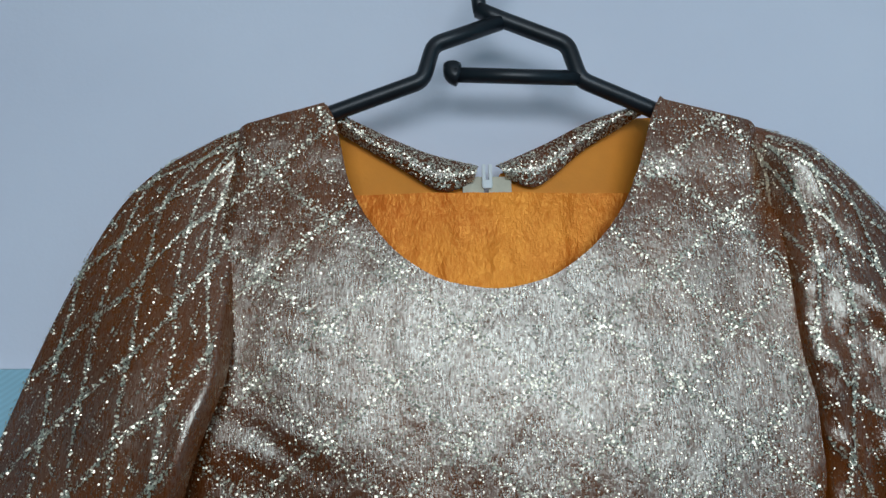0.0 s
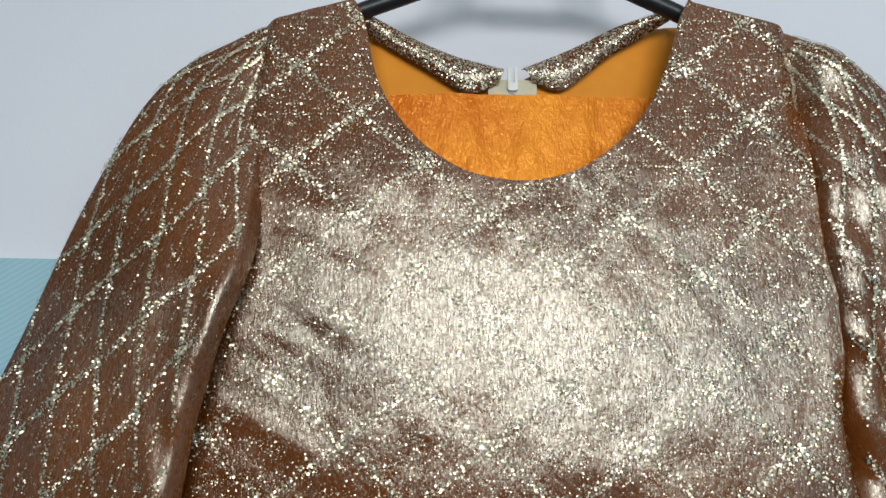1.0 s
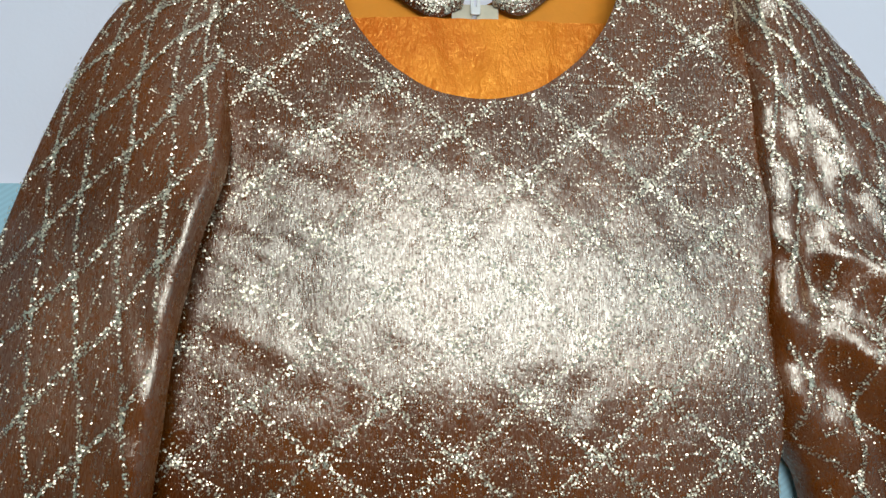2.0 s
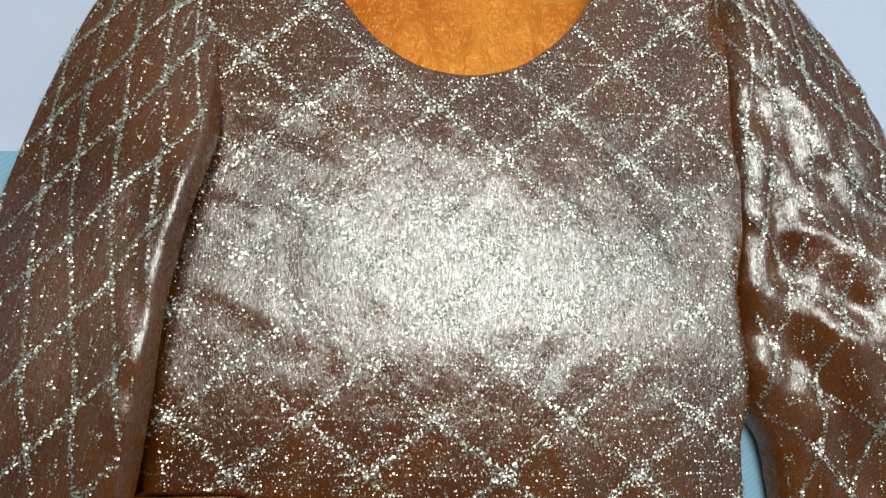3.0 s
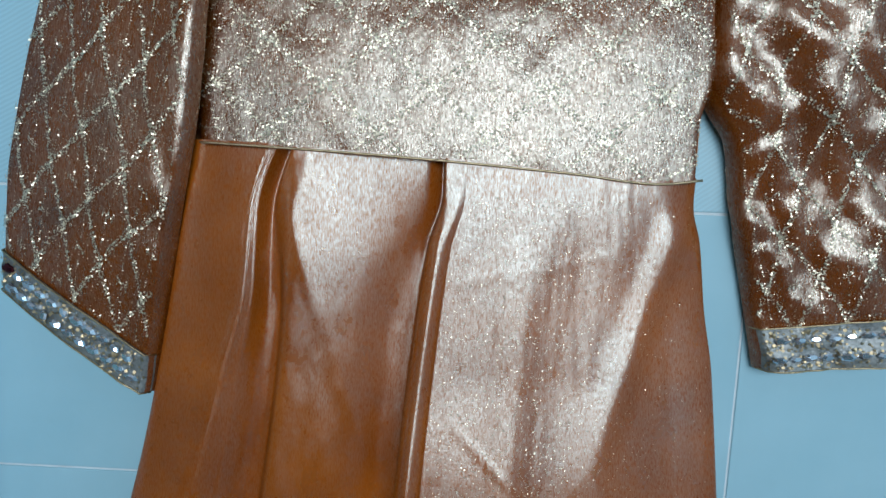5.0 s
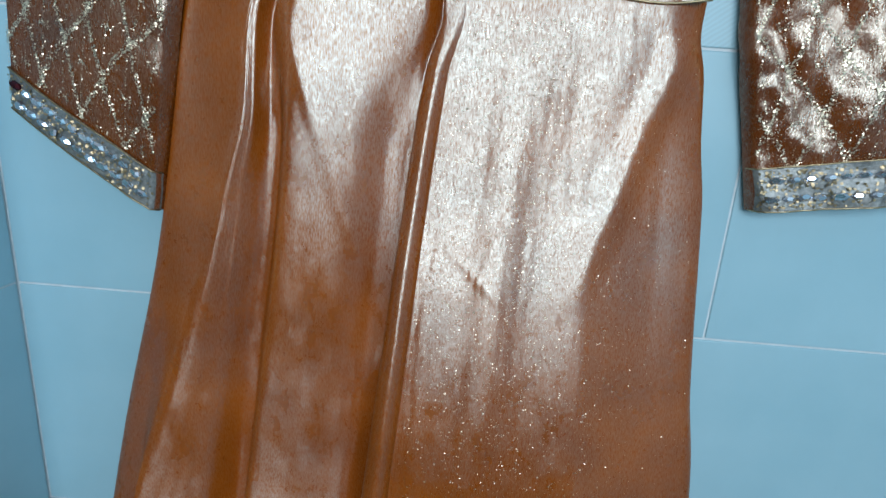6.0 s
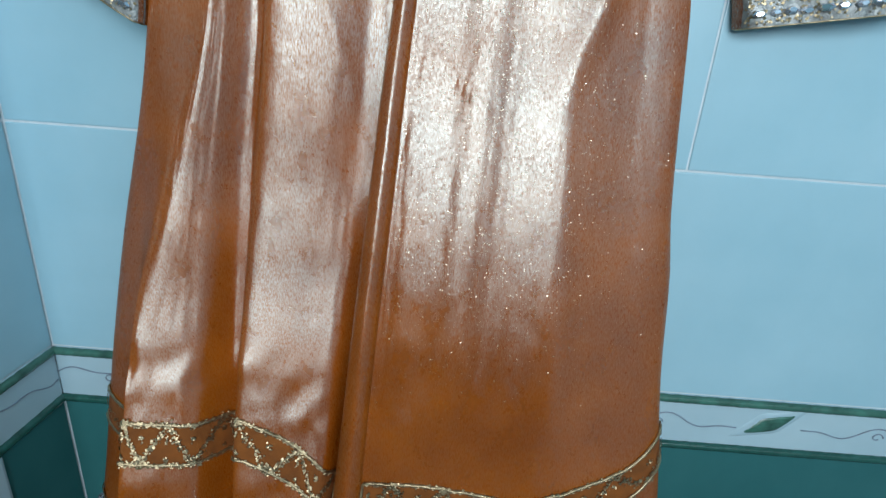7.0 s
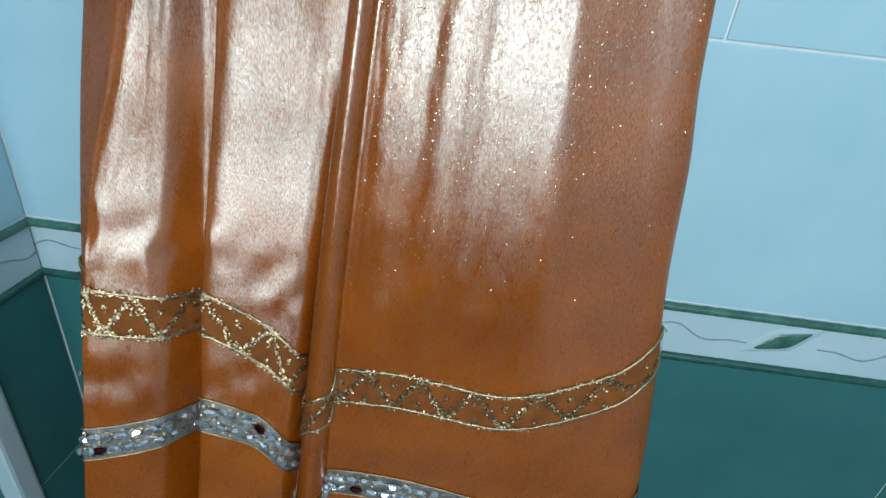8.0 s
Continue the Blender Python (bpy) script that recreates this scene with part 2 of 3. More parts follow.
def bent(pts, r=0.006, n=4):
    """The line through pts with its corners rounded."""
    out = [Vector(pts[0])]
    for a, b, c in zip(pts, pts[1:], pts[2:]):
        a, b, c = Vector(a), Vector(b), Vector(c)
        p, q = b + (a - b).normalized() * r, b + (c - b).normalized() * r
        for i in range(n + 1):
            t = i / n
            out.append((1 - t) ** 2 * p + 2 * t * (1 - t) * b + t * t * q)
    return out + [Vector(pts[-1])]


rod("arm", bent([(0.026, HY, 1.877), (-0.020, HY, 1.860), (-0.027, HY, 1.834), (-0.090, HY + 0.006, 1.813), (-0.160, HY + 0.014, 1.782)]))
rod("arm", bent([(0.010, HY, 1.8865), (0.026, HY, 1.879), (0.070, HY, 1.860), (0.077, HY, 1.834), (0.126, HY + 0.006, 1.815), (0.190, HY + 0.014, 1.782)]))
rod("trouser_bar", [(-0.005, HY, 1.838), (0.077, HY, 1.835)], R * 0.92)
rod("bar_end", bent([(-0.003, HY, 1.836), (-0.0075, HY, 1.838), (-0.0075, HY, 1.845)], 0.002), [R * 1.15] * 7)
rod("hook", bent([(0.012, HY, 1.885), (0.010, HY, 1.900), (0.022, HY, 1.918), (0.032, HY, 1.932), (0.030, HY, 1.955), (0.012, HY, 1.968), (-0.008, HY, 1.960), (-0.014, HY, 1.945)], 0.008), R * 0.9)
nail = tagged(new("wall_nail"), label="steel nail in the plaster that carries the hanger", category="nail")
part_mesh("shank", mesh_of("shank", *tube([(0.010, 0.02, 1.9635), (0.010, -0.052, 1.9615)], 0.0016, 8), SEQUIN), nail)

# ---- dress ----
dress = tagged(new("dress"), label="long copper-orange lame dress with sequinned bodice and sleeves on a hanger", category="dress")

NECK = [(-0.091, 1.819), (-0.083, 1.803), (-0.075, 1.767), (-0.061, 1.739), (-0.037, 1.713), (-0.010, 1.699), (0.018, 1.695),
        (0.045, 1.700), (0.073, 1.717), (0.096, 1.743), (0.110, 1.772), (0.121, 1.807), (0.128, 1.821)]


def body_left(z):
    return curve(z, [(1.83, -0.160), (1.74, -0.168), (1.655, -0.172), (1.56, -0.180), (1.50, -0.186), (1.45, -0.188), (1.40, -0.186)])


def body_right(z):
    return curve(z, [(1.83, 0.206), (1.70, 0.200), (1.58, 0.200), (1.49, 0.204), (1.455, 0.198), (1.40, 0.198)])


def top_line(x):
    if x <= NECK[0][0]:
        return 1.818 - (NECK[0][0] - x) * 0.26
    if x >= NECK[-1][0]:
        return 1.819 - (x - NECK[-1][0]) * 0.28
    return pchip(*columns(NECK), x)


def waist_line(x):
    return float(pchip([-0.18, -0.05, 0.1, 0.16, 0.2], [1.431, 1.427, 1.419, 1.414, 1.419], x))


def bodice_y(x, z):
    """Front of the bodice: nearly flat, rolled back at the sides, with soft puckers."""
    a, b = body_left(z), body_right(z)
    s = min(1, max(0, (x - a) / (b - a)))
    y = -0.041 - 0.010 * smooth(0.15, 0.9, s) * smooth(1.70, 1.50, z) + 0.004 * smooth(0.3, 0.0, s)
    edge = 1 - abs(2 * s - 1)
    y += 0.026 * (1 - smooth(0.0, 0.06, edge)) ** 2 * smooth(1.60, 1.52, z)
    y += 0.018 * (1 - smooth(0.0, 0.12, edge)) * smooth(1.70, 1.79, z)
    y -= 0.004 * math.sin(math.pi * s) * smooth(1.82, 1.70, z)
    y += 0.0010 * wob(x * 22, z * 15, 3) + 0.0006 * wob(x * 70, z * 44, 7)
    pull = math.exp(-((x + 0.12) / 0.035) ** 2 - ((z - 1.60) / 0.07) ** 2)
    y += 0.0026 * pull * wob((x * 0.5 + z) * 55, (x - z * 0.5) * 14, 6)
    return y - 0.002 * smooth(1.76, 1.80, z)


def bodice_point(u, v):
    # columns slide along the straight shoulder width, rows run from waist to top
    xt = -0.160 + u * 0.366
    zt = top_line(xt)
    xw = -0.178 + u * 0.376
    z = waist_line(xw) + v * (zt - waist_line(xw))
    a, b = body_left(z), body_right(z)
    x = a + u * (b - a)
    hold = smooth(1.60, 1.69, z)
    x = x * (1 - hold) + hold * xt
    return (x, bodice_y(x, z), z)


bodice = part_mesh("bodice", mesh_of("bodice", *grid(bodice_point, 150, 110), BROCADE), dress, "copper brocade bodice covered in silver sequins")


def back_point(u, v):
    x = -0.155 + u * 0.36
    zt = float(pchip([-0.16, -0.093, -0.055, -0.023, 0.008, 0.016, 0.023, 0.05, 0.086, 0.13, 0.21], [1.795, 1.817, 1.801, 1.786, 1.776, 1.760, 1.776, 1.789, 1.807, 1.819, 1.790], x))
    z = 1.43 + v * (zt - 1.43)
    return (x, -0.014 - 0.010 * smooth(1.80, 1.70, z) * 0.3 + 0.001 * wob(x * 30, z * 20), z)


part_mesh("bodice_back", mesh_of("bodice_back", *grid(back_point, 40, 40), FACING), dress, "bright orange inside of the bodice back")


def lining_point(u, v):
    x = -0.085 + u * 0.205
    z = 1.55 + v * (1.7625 - 0.004 * abs(u - 0.45) - 1.55)
    return (x, -0.022 + 0.0030 * wob(x * 60, z * 14, 2), z)


part_mesh("lining", mesh_of("lining", *grid(lining_point, 60, 30), LINING), dress, "shiny orange satin lining inside the neck")


def collar_strip(name, knots_top, knots_low):
    def fn(u, v):
        n = tuple(range(len(knots_top)))
        a, b = [[pchip(n, c, u * n[-1]) for c in columns(k)] for k in (knots_top, knots_low)]
        x, z = float(b[0] + v * (a[0] - b[0])), float(b[1] + v * (a[1] - b[1]))
        return (x, -0.021 - 0.005 * math.sin(math.pi * v) - 0.008 * smooth(1.80, 1.82, z), z)
    me = mesh_of(name, *grid(fn, 24, 8), BROCADE)
    return part_mesh(name, me, dress, "turned-back brocade neck edge with sequins"), fn


collar_a, collar_a_fn = collar_strip("back_collar", [(-0.092, 1.820), (-0.055, 1.804), (-0.023, 1.790), (0.010, 1.781)], [(-0.088, 1.807), (-0.047, 1.782), (-0.013, 1.763), (0.006, 1.770)])
collar_b, collar_b_fn = collar_strip("back_collar", [(0.021, 1.781), (0.050, 1.794), (0.086, 1.811), (0.128, 1.823)], [(0.029, 1.772), (0.047, 1.766), (0.085, 1.794), (0.125, 1.817)])

bm = bmesh.new()
box(bm, (-0.001, -0.020, 1.752), (0.0135, -0.0185, 1.774), 0.0005)
box(bm, (0.0165, -0.020, 1.752), (0.032, -0.0185, 1.774), 0.0005)
part("zip_tape", bm, CREAM, dress, "cream tape ends of the back zip")
bm = bmesh.new()
box(bm, (0.012, -0.0225, 1.766), (0.0145, -0.0205, 1.782), 0.0006)
box(bm, (0.0165, -0.0225, 1.766), (0.019, -0.0205, 1.782), 0.0006)
box(bm, (0.0125, -0.0228, 1.765), (0.0185, -0.0208, 1.771), 0.0006)
part("zip_slider", bm, ZIP, dress, "white plastic zip slider")


# sleeves: flattened tubes between an outer and an inner line
LENGTHS = {}


def line_at(knots, t):
    if id(knots) not in LENGTHS:
        d = [0.0]
        for a, b in zip(knots, knots[1:]):
            d.append(d[-1] + math.hypot(b[0] - a[0], b[1] - a[1]))
        LENGTHS[id(knots)] = tuple(v / d[-1] for v in d)
    d, (xs, zs) = LENGTHS[id(knots)], columns(knots)
    return pchip(d, xs, t), pchip(d, zs, t)


L_OUT = [(-0.132, 1.8075), (-0.160, 1.8005), (-0.182, 1.7915), (-0.211, 1.774), (-0.239, 1.735), (-0.263, 1.676), (-0.289, 1.600), (-0.314, 1.528), (-0.332, 1.452), (-0.343, 1.400), (-0.348, 1.312)]
L_IN = [(-0.136, 1.798), (-0.146, 1.740), (-0.142, 1.690), (-0.140, 1.650), (-0.150, 1.605), (-0.161, 1.555), (-0.167, 1.500), (-0.175, 1.435), (-0.190, 1.360), (-0.213, 1.236)]
R_OUT = [(0.182, 1.805), (0.206, 1.799), (0.224, 1.793), (0.249, 1.772), (0.275, 1.742), (0.303, 1.701), (0.328, 1.661), (0.348, 1.595), (0.372, 1.510), (0.392, 1.410), (0.406, 1.289)]
R_IN = [(0.186, 1.796), (0.196, 1.740), (0.196, 1.670), (0.200, 1.590), (0.206, 1.530), (0.207, 1.488), (0.230, 1.445), (0.240, 1.390), (0.253, 1.340), (0.271, 1.267)]


def sleeve_front(side):
    outer, inner = (L_OUT, L_IN) if side < 0 else (R_OUT, R_IN)

    def fn(u, v):
        """u: outer edge to inner edge, v: shoulder to cuff."""
        a, b = line_at(outer, v), line_at(inner, v)
        x, z = a[0] + u * (b[0] - a[0]), a[1] + u * (b[1] - a[1])
        if side < 0:
            y = -0.028 - 0.038 * u * smooth(0.05, 0.35, v) * (1 - 0.3 * smooth(0.6, 1.0, v))
            y -= 0.005 * math.sin(math.pi * u)
            y += 0.0016 * wob(x * 30, z * 12, 9) + (0.0024 * wob(x * 70, z * 34, 3) - 0.002) * smooth(0.74, 0.92, u)
        else:
            y = -0.020 - 0.030 * math.sin(math.pi * (0.12 + 0.8 * u)) * (1 - 0.80 * smooth(0.45, 0.8, v))
            y -= 0.016 * smooth(0.55, 1.0, u) * (1 - smooth(0.35, 0.7, v)) * smooth(0.08, 0.2, v)
            y += ((0.0065 + 0.003 * smooth(0.4, 0.6, v)) * wob(x * 26 + z * 14, z * 20, 4) + 0.0030 * wob(x * 62, z * 48 + x * 20, 2) + 0.0011 * wob(x * 120, z * 100, 5)) * smooth(0.05, 0.25, v)
            y += 0.008 * math.exp(-((u - 0.80) / 0.07) ** 2) * math.exp(-((v - 0.42) / 0.12) ** 2)
            y += 0.006 * smooth(0.6, 1.0, v) - 0.022 * (1 - u) * smooth(0.35, 0.65, v)
        y += 0.016 * smooth(0.05, 0.2, v) * (1 - smooth(0.0, 0.05, u)) ** 2 + 0.014 * smooth(0.96, 1.0, u) ** 2
        if v < 0.08:
            y = y * smooth(0, 0.08, v) + (1 - smooth(0, 0.08, v)) * -0.035
        return (x, min(y, -0.006), z)
    return fn


def sleeve(side, label):
    fn = sleeve_front(side)

    def behind(u, v):
        x, y, z = fn(u, v)
        return (x, max(y, -0.009) if side > 0 else max(-0.012, y), z)
    return part_mesh("sleeve", mesh_of("sleeve", *joined([grid(fn, 44, 120), grid(behind, 6, 60)]), BROCADE), dress, label), fn


sleeve_l, fn_l = sleeve(-1, "long copper brocade sleeve with sequin lattice")
sleeve_r, fn_r = sleeve(1, "long copper brocade sleeve with sequin lattice, creased")

# ---- skirt ----
HEM_Z = 0.50


def front(z):
    return curve(z, [(1.43, -0.052), (1.27, -0.067), (1.19, -0.084), (1.10, -0.102), (1.00, -0.119), (0.85, -0.139), (0.70, -0.152), (0.50, -0.166)])


def section(z):
    """The skirt's knots (x, y) across at height z, from its left to its right edge."""
    f = front(z)
    xl = curve(z, [(1.45, -0.176), (1.30, -0.200), (1.20, -0.219), (1.05, -0.257), (0.93, -0.284), (0.84, -0.302), (0.70, -0.330), (0.50, -0.360)])
    xr = curve(z, [(1.45, 0.200), (1.40, 0.196), (1.37, 0.203), (1.32, 0.209), (1.27, 0.217), (1.20, 0.221), (1.12, 0.228), (1.06, 0.238), (0.97, 0.248), (0.84, 0.270), (0.77, 0.281), (0.50, 0.310)])
    ye = curve(z, [(1.45, -0.044), (1.37, -0.054), (1.27, -0.072), (1.20, -0.092), (1.10, -0.108), (0.97, -0.120), (0.77, -0.135), (0.50, -0.150)])
    xv = curve(z, [(1.45, -0.098), (1.38, -0.118), (1.30, -0.120), (1.25, -0.123), (1.11, -0.138), (0.95, -0.145), (0.88, -0.144), (0.80, -0.142), (0.50, -0.160)])
    xc = curve(z, [(1.45, 0.010), (1.40, 0.010), (1.36, 0.000), (1.25, -0.012), (1.12, -0.022), (0.98, -0.033), (0.75, -0.050), (0.50, -0.066)])
    xs = xc + curve(z, [(1.45, 0.012), (1.25, 0.015), (1.0, 0.019), (0.75, 0.024), (0.50, 0.026)])
    k = smooth(1.43, 1.30, z)
    d = lambda a: f * (1 - k + k * a)
    w = xr - xs
    # first pleat: a crest, a flank turned a little to its right, then a steep drop into the valley
    ya = curve(z, [(1.45, -0.048), (1.36, -0.052), (1.25, -0.056), (1.15, -0.066), (1.05, -0.088), (0.925, -0.130), (0.85, -0.156), (0.75, -0.184), (0.50, -0.230)])
    xb = xv - curve(z, [(1.45, 0.012), (1.33, 0.014), (1.25, 0.024), (1.0, 0.030), (0.5, 0.034)])
    xa = xb - curve(z, [(1.45, 0.006), (1.33, 0.010), (1.20, 0.022), (1.08, 0.037), (1.0, 0.048), (0.5, 0.058)])
    yb = ya + curve(z, [(1.45, 0.2), (1.3, 0.25), (1.1, 0.36), (0.9, 0.42), (0.5, 0.45)]) * (xb - xa) * k
    y1 = -0.017 + 0.65 * ya
    x1 = min(xl + 0.012 + (0.08 - xl) * max(0.0, -y1 - 0.05) / 0.42, xa - 0.003)
    # second pleat: a rounded lip over the valley, then a long flank to the front tube
    y2 = curve(z, [(1.45, -0.051), (1.36, -0.056), (1.25, -0.059), (1.142, -0.065), (1.05, -0.081), (0.95, -0.112), (0.85, -0.143), (0.75, -0.170), (0.50, -0.215)])
    p1, p2 = xv + 0.12 * (xc - xv), xv + 0.55 * (xc - xv)
    slope = curve(z, [(1.45, 0.08), (1.36, 0.14), (1.2, 0.16), (1.0, 0.24), (0.9, 0.28), (0.5, 0.30)])
    y3 = y2 + slope * (p2 - p1)
    return [(xl + 0.010, -0.012), (xl, -0.048), (x1, y1), (xa, ya), (xb, yb), (xv - 0.005, 0.72 * yb),
            (xv + 0.002, y2 * (1 - 0.36 * k)), (p1, y2), (p2, y3), (0.3 * p2 + 0.7 * xc, y3 + 0.34 * k * 0.315 * (xc - xv)), (xc - 0.003, 0.76 * y3), (xc - 0.0015, d(0.92)),
            (0.5 * (xc + xs), d(1.05)), (xs, d(0.98)), (xs + 0.002, d(0.94)), (xs + 0.22 * w, d(0.965)), (xs + 0.50 * w, d(0.945)), (xs + 0.84 * w, d(0.79)),
            (xr + 0.003, ye * 0.58), (xr - 0.012, -0.012)]


# where each knot sits across the cloth
U = [0.0, 0.012, 0.04, 0.07, 0.19, 0.25, 0.275, 0.305, 0.37, 0.44, 0.475, 0.49, 0.515, 0.54, 0.555, 0.67, 0.80, 0.93, 0.99, 1.0]
BAND = [0.891, 0.891, 0.891, 0.9135, 0.9015, 0.894, 0.885, 0.9165, 0.891, 0.861, 0.8415, 0.819, 0.84, 0.8415, 0.861, 0.867, 0.858, 0.8775, 0.912, 0.912]
JEWEL = [0.759, 0.759, 0.759, 0.795, 0.795, 0.7845, 0.777, 0.8265, 0.8085, 0.7785, 0.7425, 0.6945, 0.7215, 0.717, 0.7455, 0.7515, 0.7365, 0.723, 0.717, 0.717]
SECTIONS = {}


def skirt_xy(u, z):
    lo = math.floor(z / 0.004)
    out = []
    for key in (lo, lo + 1):
        if key not in SECTIONS:
            xs, ys = columns(section(key * 0.004))
            SECTIONS[key] = [(pchip(U, xs, i / 1000), pchip(U, ys, i / 1000)) for i in range(1001)]
        row = SECTIONS[key]
        i = min(999, int(u * 1000))
        w = u * 1000 - i
        out.append((row[i][0] * (1 - w) + row[i + 1][0] * w, row[i][1] * (1 - w) + row[i + 1][1] * w))
    t = z / 0.004 - lo
    x = out[0][0] + t * (out[1][0] - out[0][0])
    y = out[0][1] + t * (out[1][1] - out[0][1])
    # crease fan under the left pleat, long soft ripples, small crumples
    inner = smooth(0.0, 0.04, u) * smooth(1.0, 0.96, u)
    k = smooth(1.42, 1.34, z)
    y += inner * (0.0026 * k * wob(u * 13, z * 2.2, 1) + 0.0002 * wob(u * 60, z * 9, 5) + 0.0002 * wob(u * 90, z * 40, 8))
    d1 = (x - (-0.105 + (1.38 - z) * 0.33)) / 0.006
    y -= 0.0009 * math.exp(-d1 * d1) * smooth(1.40, 1.36, z) * smooth(1.16, 1.25, z)
    d2 = (x - (0.064 - (1.36 - z) * 0.03)) / 0.015
    y -= 0.0026 * math.exp(-d2 * d2) * smooth(1.40, 1.30, z) * smooth(0.86, 1.0, z)
    d6 = (x - (0.118 + (1.30 - z) * 0.07)) / 0.018
    y -= 0.0026 * math.exp(-d6 * d6) * smooth(1.36, 1.20, z) * smooth(0.88, 1.0, z)
    d3 = (x - (0.185 - (1.40 - z) * 0.30)) / 0.012
    y -= 0.005 * math.exp(-d3 * d3) * smooth(1.41, 1.37, z) * smooth(1.18, 1.28, z)
    if u < 0.46 and z < 1.0:
        b = pchip(U, BAND, u)
        pk = math.exp(-((z - b - 0.03) / 0.04) ** 2) + 0.8 * math.exp(-((z - b + 0.08) / 0.03) ** 2)
        y -= inner * 0.0024 * pk * wob(u * 26, z * 40, 11)
    d4 = (z - 1.330 - 0.22 * x) / 0.0022
    y -= 0.0005 * math.exp(-d4 * d4) * smooth(0.0, 0.03, x) * smooth(0.16, 0.10, x)
    d5 = (z - 1.215 + 0.9 * (x - 0.04)) / 0.002
    y -= 0.0012 * math.exp(-d5 * d5) * smooth(0.015, 0.03, x) * smooth(0.075, 0.055, x)
    return x, y


def skirt_point(u, v):
    hem = HEM_Z + 0.8 * (pchip(U, JEWEL, u) - 0.72)
    x0 = -0.178 + 0.377 * u
    z = waist_line(x0) + 0.002 + v * (hem - waist_line(x0))
    x, y = skirt_xy(u, z)
    return (x, y, z)


skirt = part_mesh("skirt", mesh_of("skirt", *grid(skirt_point, 260, 200), SATIN), dress, "copper-orange satin skirt with deep hanging pleats")
part_mesh("skirt_back", mesh_of("skirt_back", *grid(lambda u, v: (section(1.42 - 0.84 * v)[0][0] * (1 - u) + u * section(1.42 - 0.84 * v)[-1][0], -0.012, 1.42 - 0.84 * v), 10, 60), FACING), dress, "orange reverse of the skirt back")
cord = [(x, min(bodice_y(x, waist_line(x) + 0.004), front(waist_line(x))) - 0.001, waist_line(x) - 0.0005) for x in np.linspace(-0.172, 0.194, 60)]
part_mesh("waist_piping", mesh_of("waist_piping", *tube(cord, 0.0009, 6), GOLD), dress, "thin gold waist seam")

# ---- sequins ----
rng = random.Random(7)


def lattice():
    """Points (p, q, size) of one diamond of the sequin pattern, 0.082 by 0.066, about its middle."""
    out = []
    for sx in (-1, 1):
        for sz in (-1, 1):
            for i in range(24):
                t = (i + 0.5) / 24
                for side in (-0.0013, 0.0013):
                    out.append((sx * 0.041 * t + side * 0.6 + rng.gauss(0, 0.0007), sz * 0.033 * (1 - t) + sz * sx * side * 0.8 + rng.gauss(0, 0.0007), 1.0))
                for _ in range(3):
                    out.append((sx * 0.041 * t + rng.gauss(0, 0.0042), sz * 0.033 * (1 - t) + rng.gauss(0, 0.0036), 0.6))
    for i in range(40):
        out.append((((i + 0.5) / 40 - 0.5) * 0.082, rng.gauss(0, 0.0003), 0.85))
    for i in range(-3, 4):
        for dx in (-0.0009, 0.0009):
            out.append((dx, i * 0.0021, 0.8))
    for sz in (-1, 1):
        for i in range(-2, 3):
            out.append((i * 0.0019, sz * 0.0070, 0.8))
    for _ in range(14):
        w, r = rng.uniform(0, 6.283), 0.008 * math.sqrt(rng.random())
        out.append((0.041 + r * math.cos(w), r * 0.8 * math.sin(w), 1.0))
    return out


def sequin_cloud(points):
    """Small tilted six-sided spangles at (place, normal, radius)."""
    verts, faces = [], []
    for p, n, r in points:
        n = Vector((n[0] + rng.gauss(0, 0.34), n[1] + rng.gauss(0, 0.1), n[2] + rng.gauss(0, 0.24))).normalized()
        a = n.cross(Vector((0.3, 0.1, 1))).normalized()
        b = n.cross(a)
        k = len(verts)
        c = Vector(p) + n * 0.0010
        for i in range(6):
            w = math.pi * i / 3
            verts.append(c + r * (math.cos(w) * a + math.sin(w) * b))
        faces += [(k, k + 1, k + 2, k + 3), (k, k + 3, k + 4, k + 5)]
    return verts, faces


def on_sheet(fn, u, v, e=0.004):
    p = Vector(fn(u, v))
    a = Vector(fn(min(1, u + e), v)) - Vector(fn(max(0, u - e), v))
    b = Vector(fn(u, min(1, v + e))) - Vector(fn(u, max(0, v - e)))
    n = a.cross(b)
    if n.length < 1e-12:
        return p, Vector((0, -1, 0))
    n.normalize()
    return p, (n if n.y < 0 else -n)


def on_bodice(x, z):
    e = 0.002
    p = Vector((x, bodice_y(x, z), z))
    n = Vector(((bodice_y(x + e, z) - bodice_y(x - e, z)) / (2 * e), -1, (bodice_y(x, z + e) - bodice_y(x, z - e)) / (2 * e)))
    return p, n.normalized()


pts = []
for row in range(-1, 16):
    for col in range(-1, 6):
        cx = -0.207 + col * 0.082 + (0.041 if row % 2 else 0)
        cz = 1.410 + row * 0.0328
        for p, q, k in lattice():
            x, z = cx + p, cz + q
            if not (body_left(z) + 0.003 < x < body_right(z) - 0.003 and waist_line(x) + 0.002 < z < top_line(x) - 0.002):
                continue
            if rng.random() < 0.70:
                pts.append((*on_bodice(x, z), rng.uniform(0.00045, 0.00098) * k))
for _ in range(24000):
    x, z = rng.uniform(-0.17, 0.2), rng.uniform(1.42, 1.82)
    if body_left(z) + 0.003 < x < body_right(z) - 0.003 and waist_line(x) + 0.002 < z < top_line(x) - 0.002:
        pts.append((*on_bodice(x, z), rng.uniform(0.00025, 0.00055)))
part_mesh("sequin_embroidery", mesh_of("sequin_embroidery", *sequin_cloud(pts), SEQUIN, False), bodice, "silver sequins in a diamond lattice", "stuff")

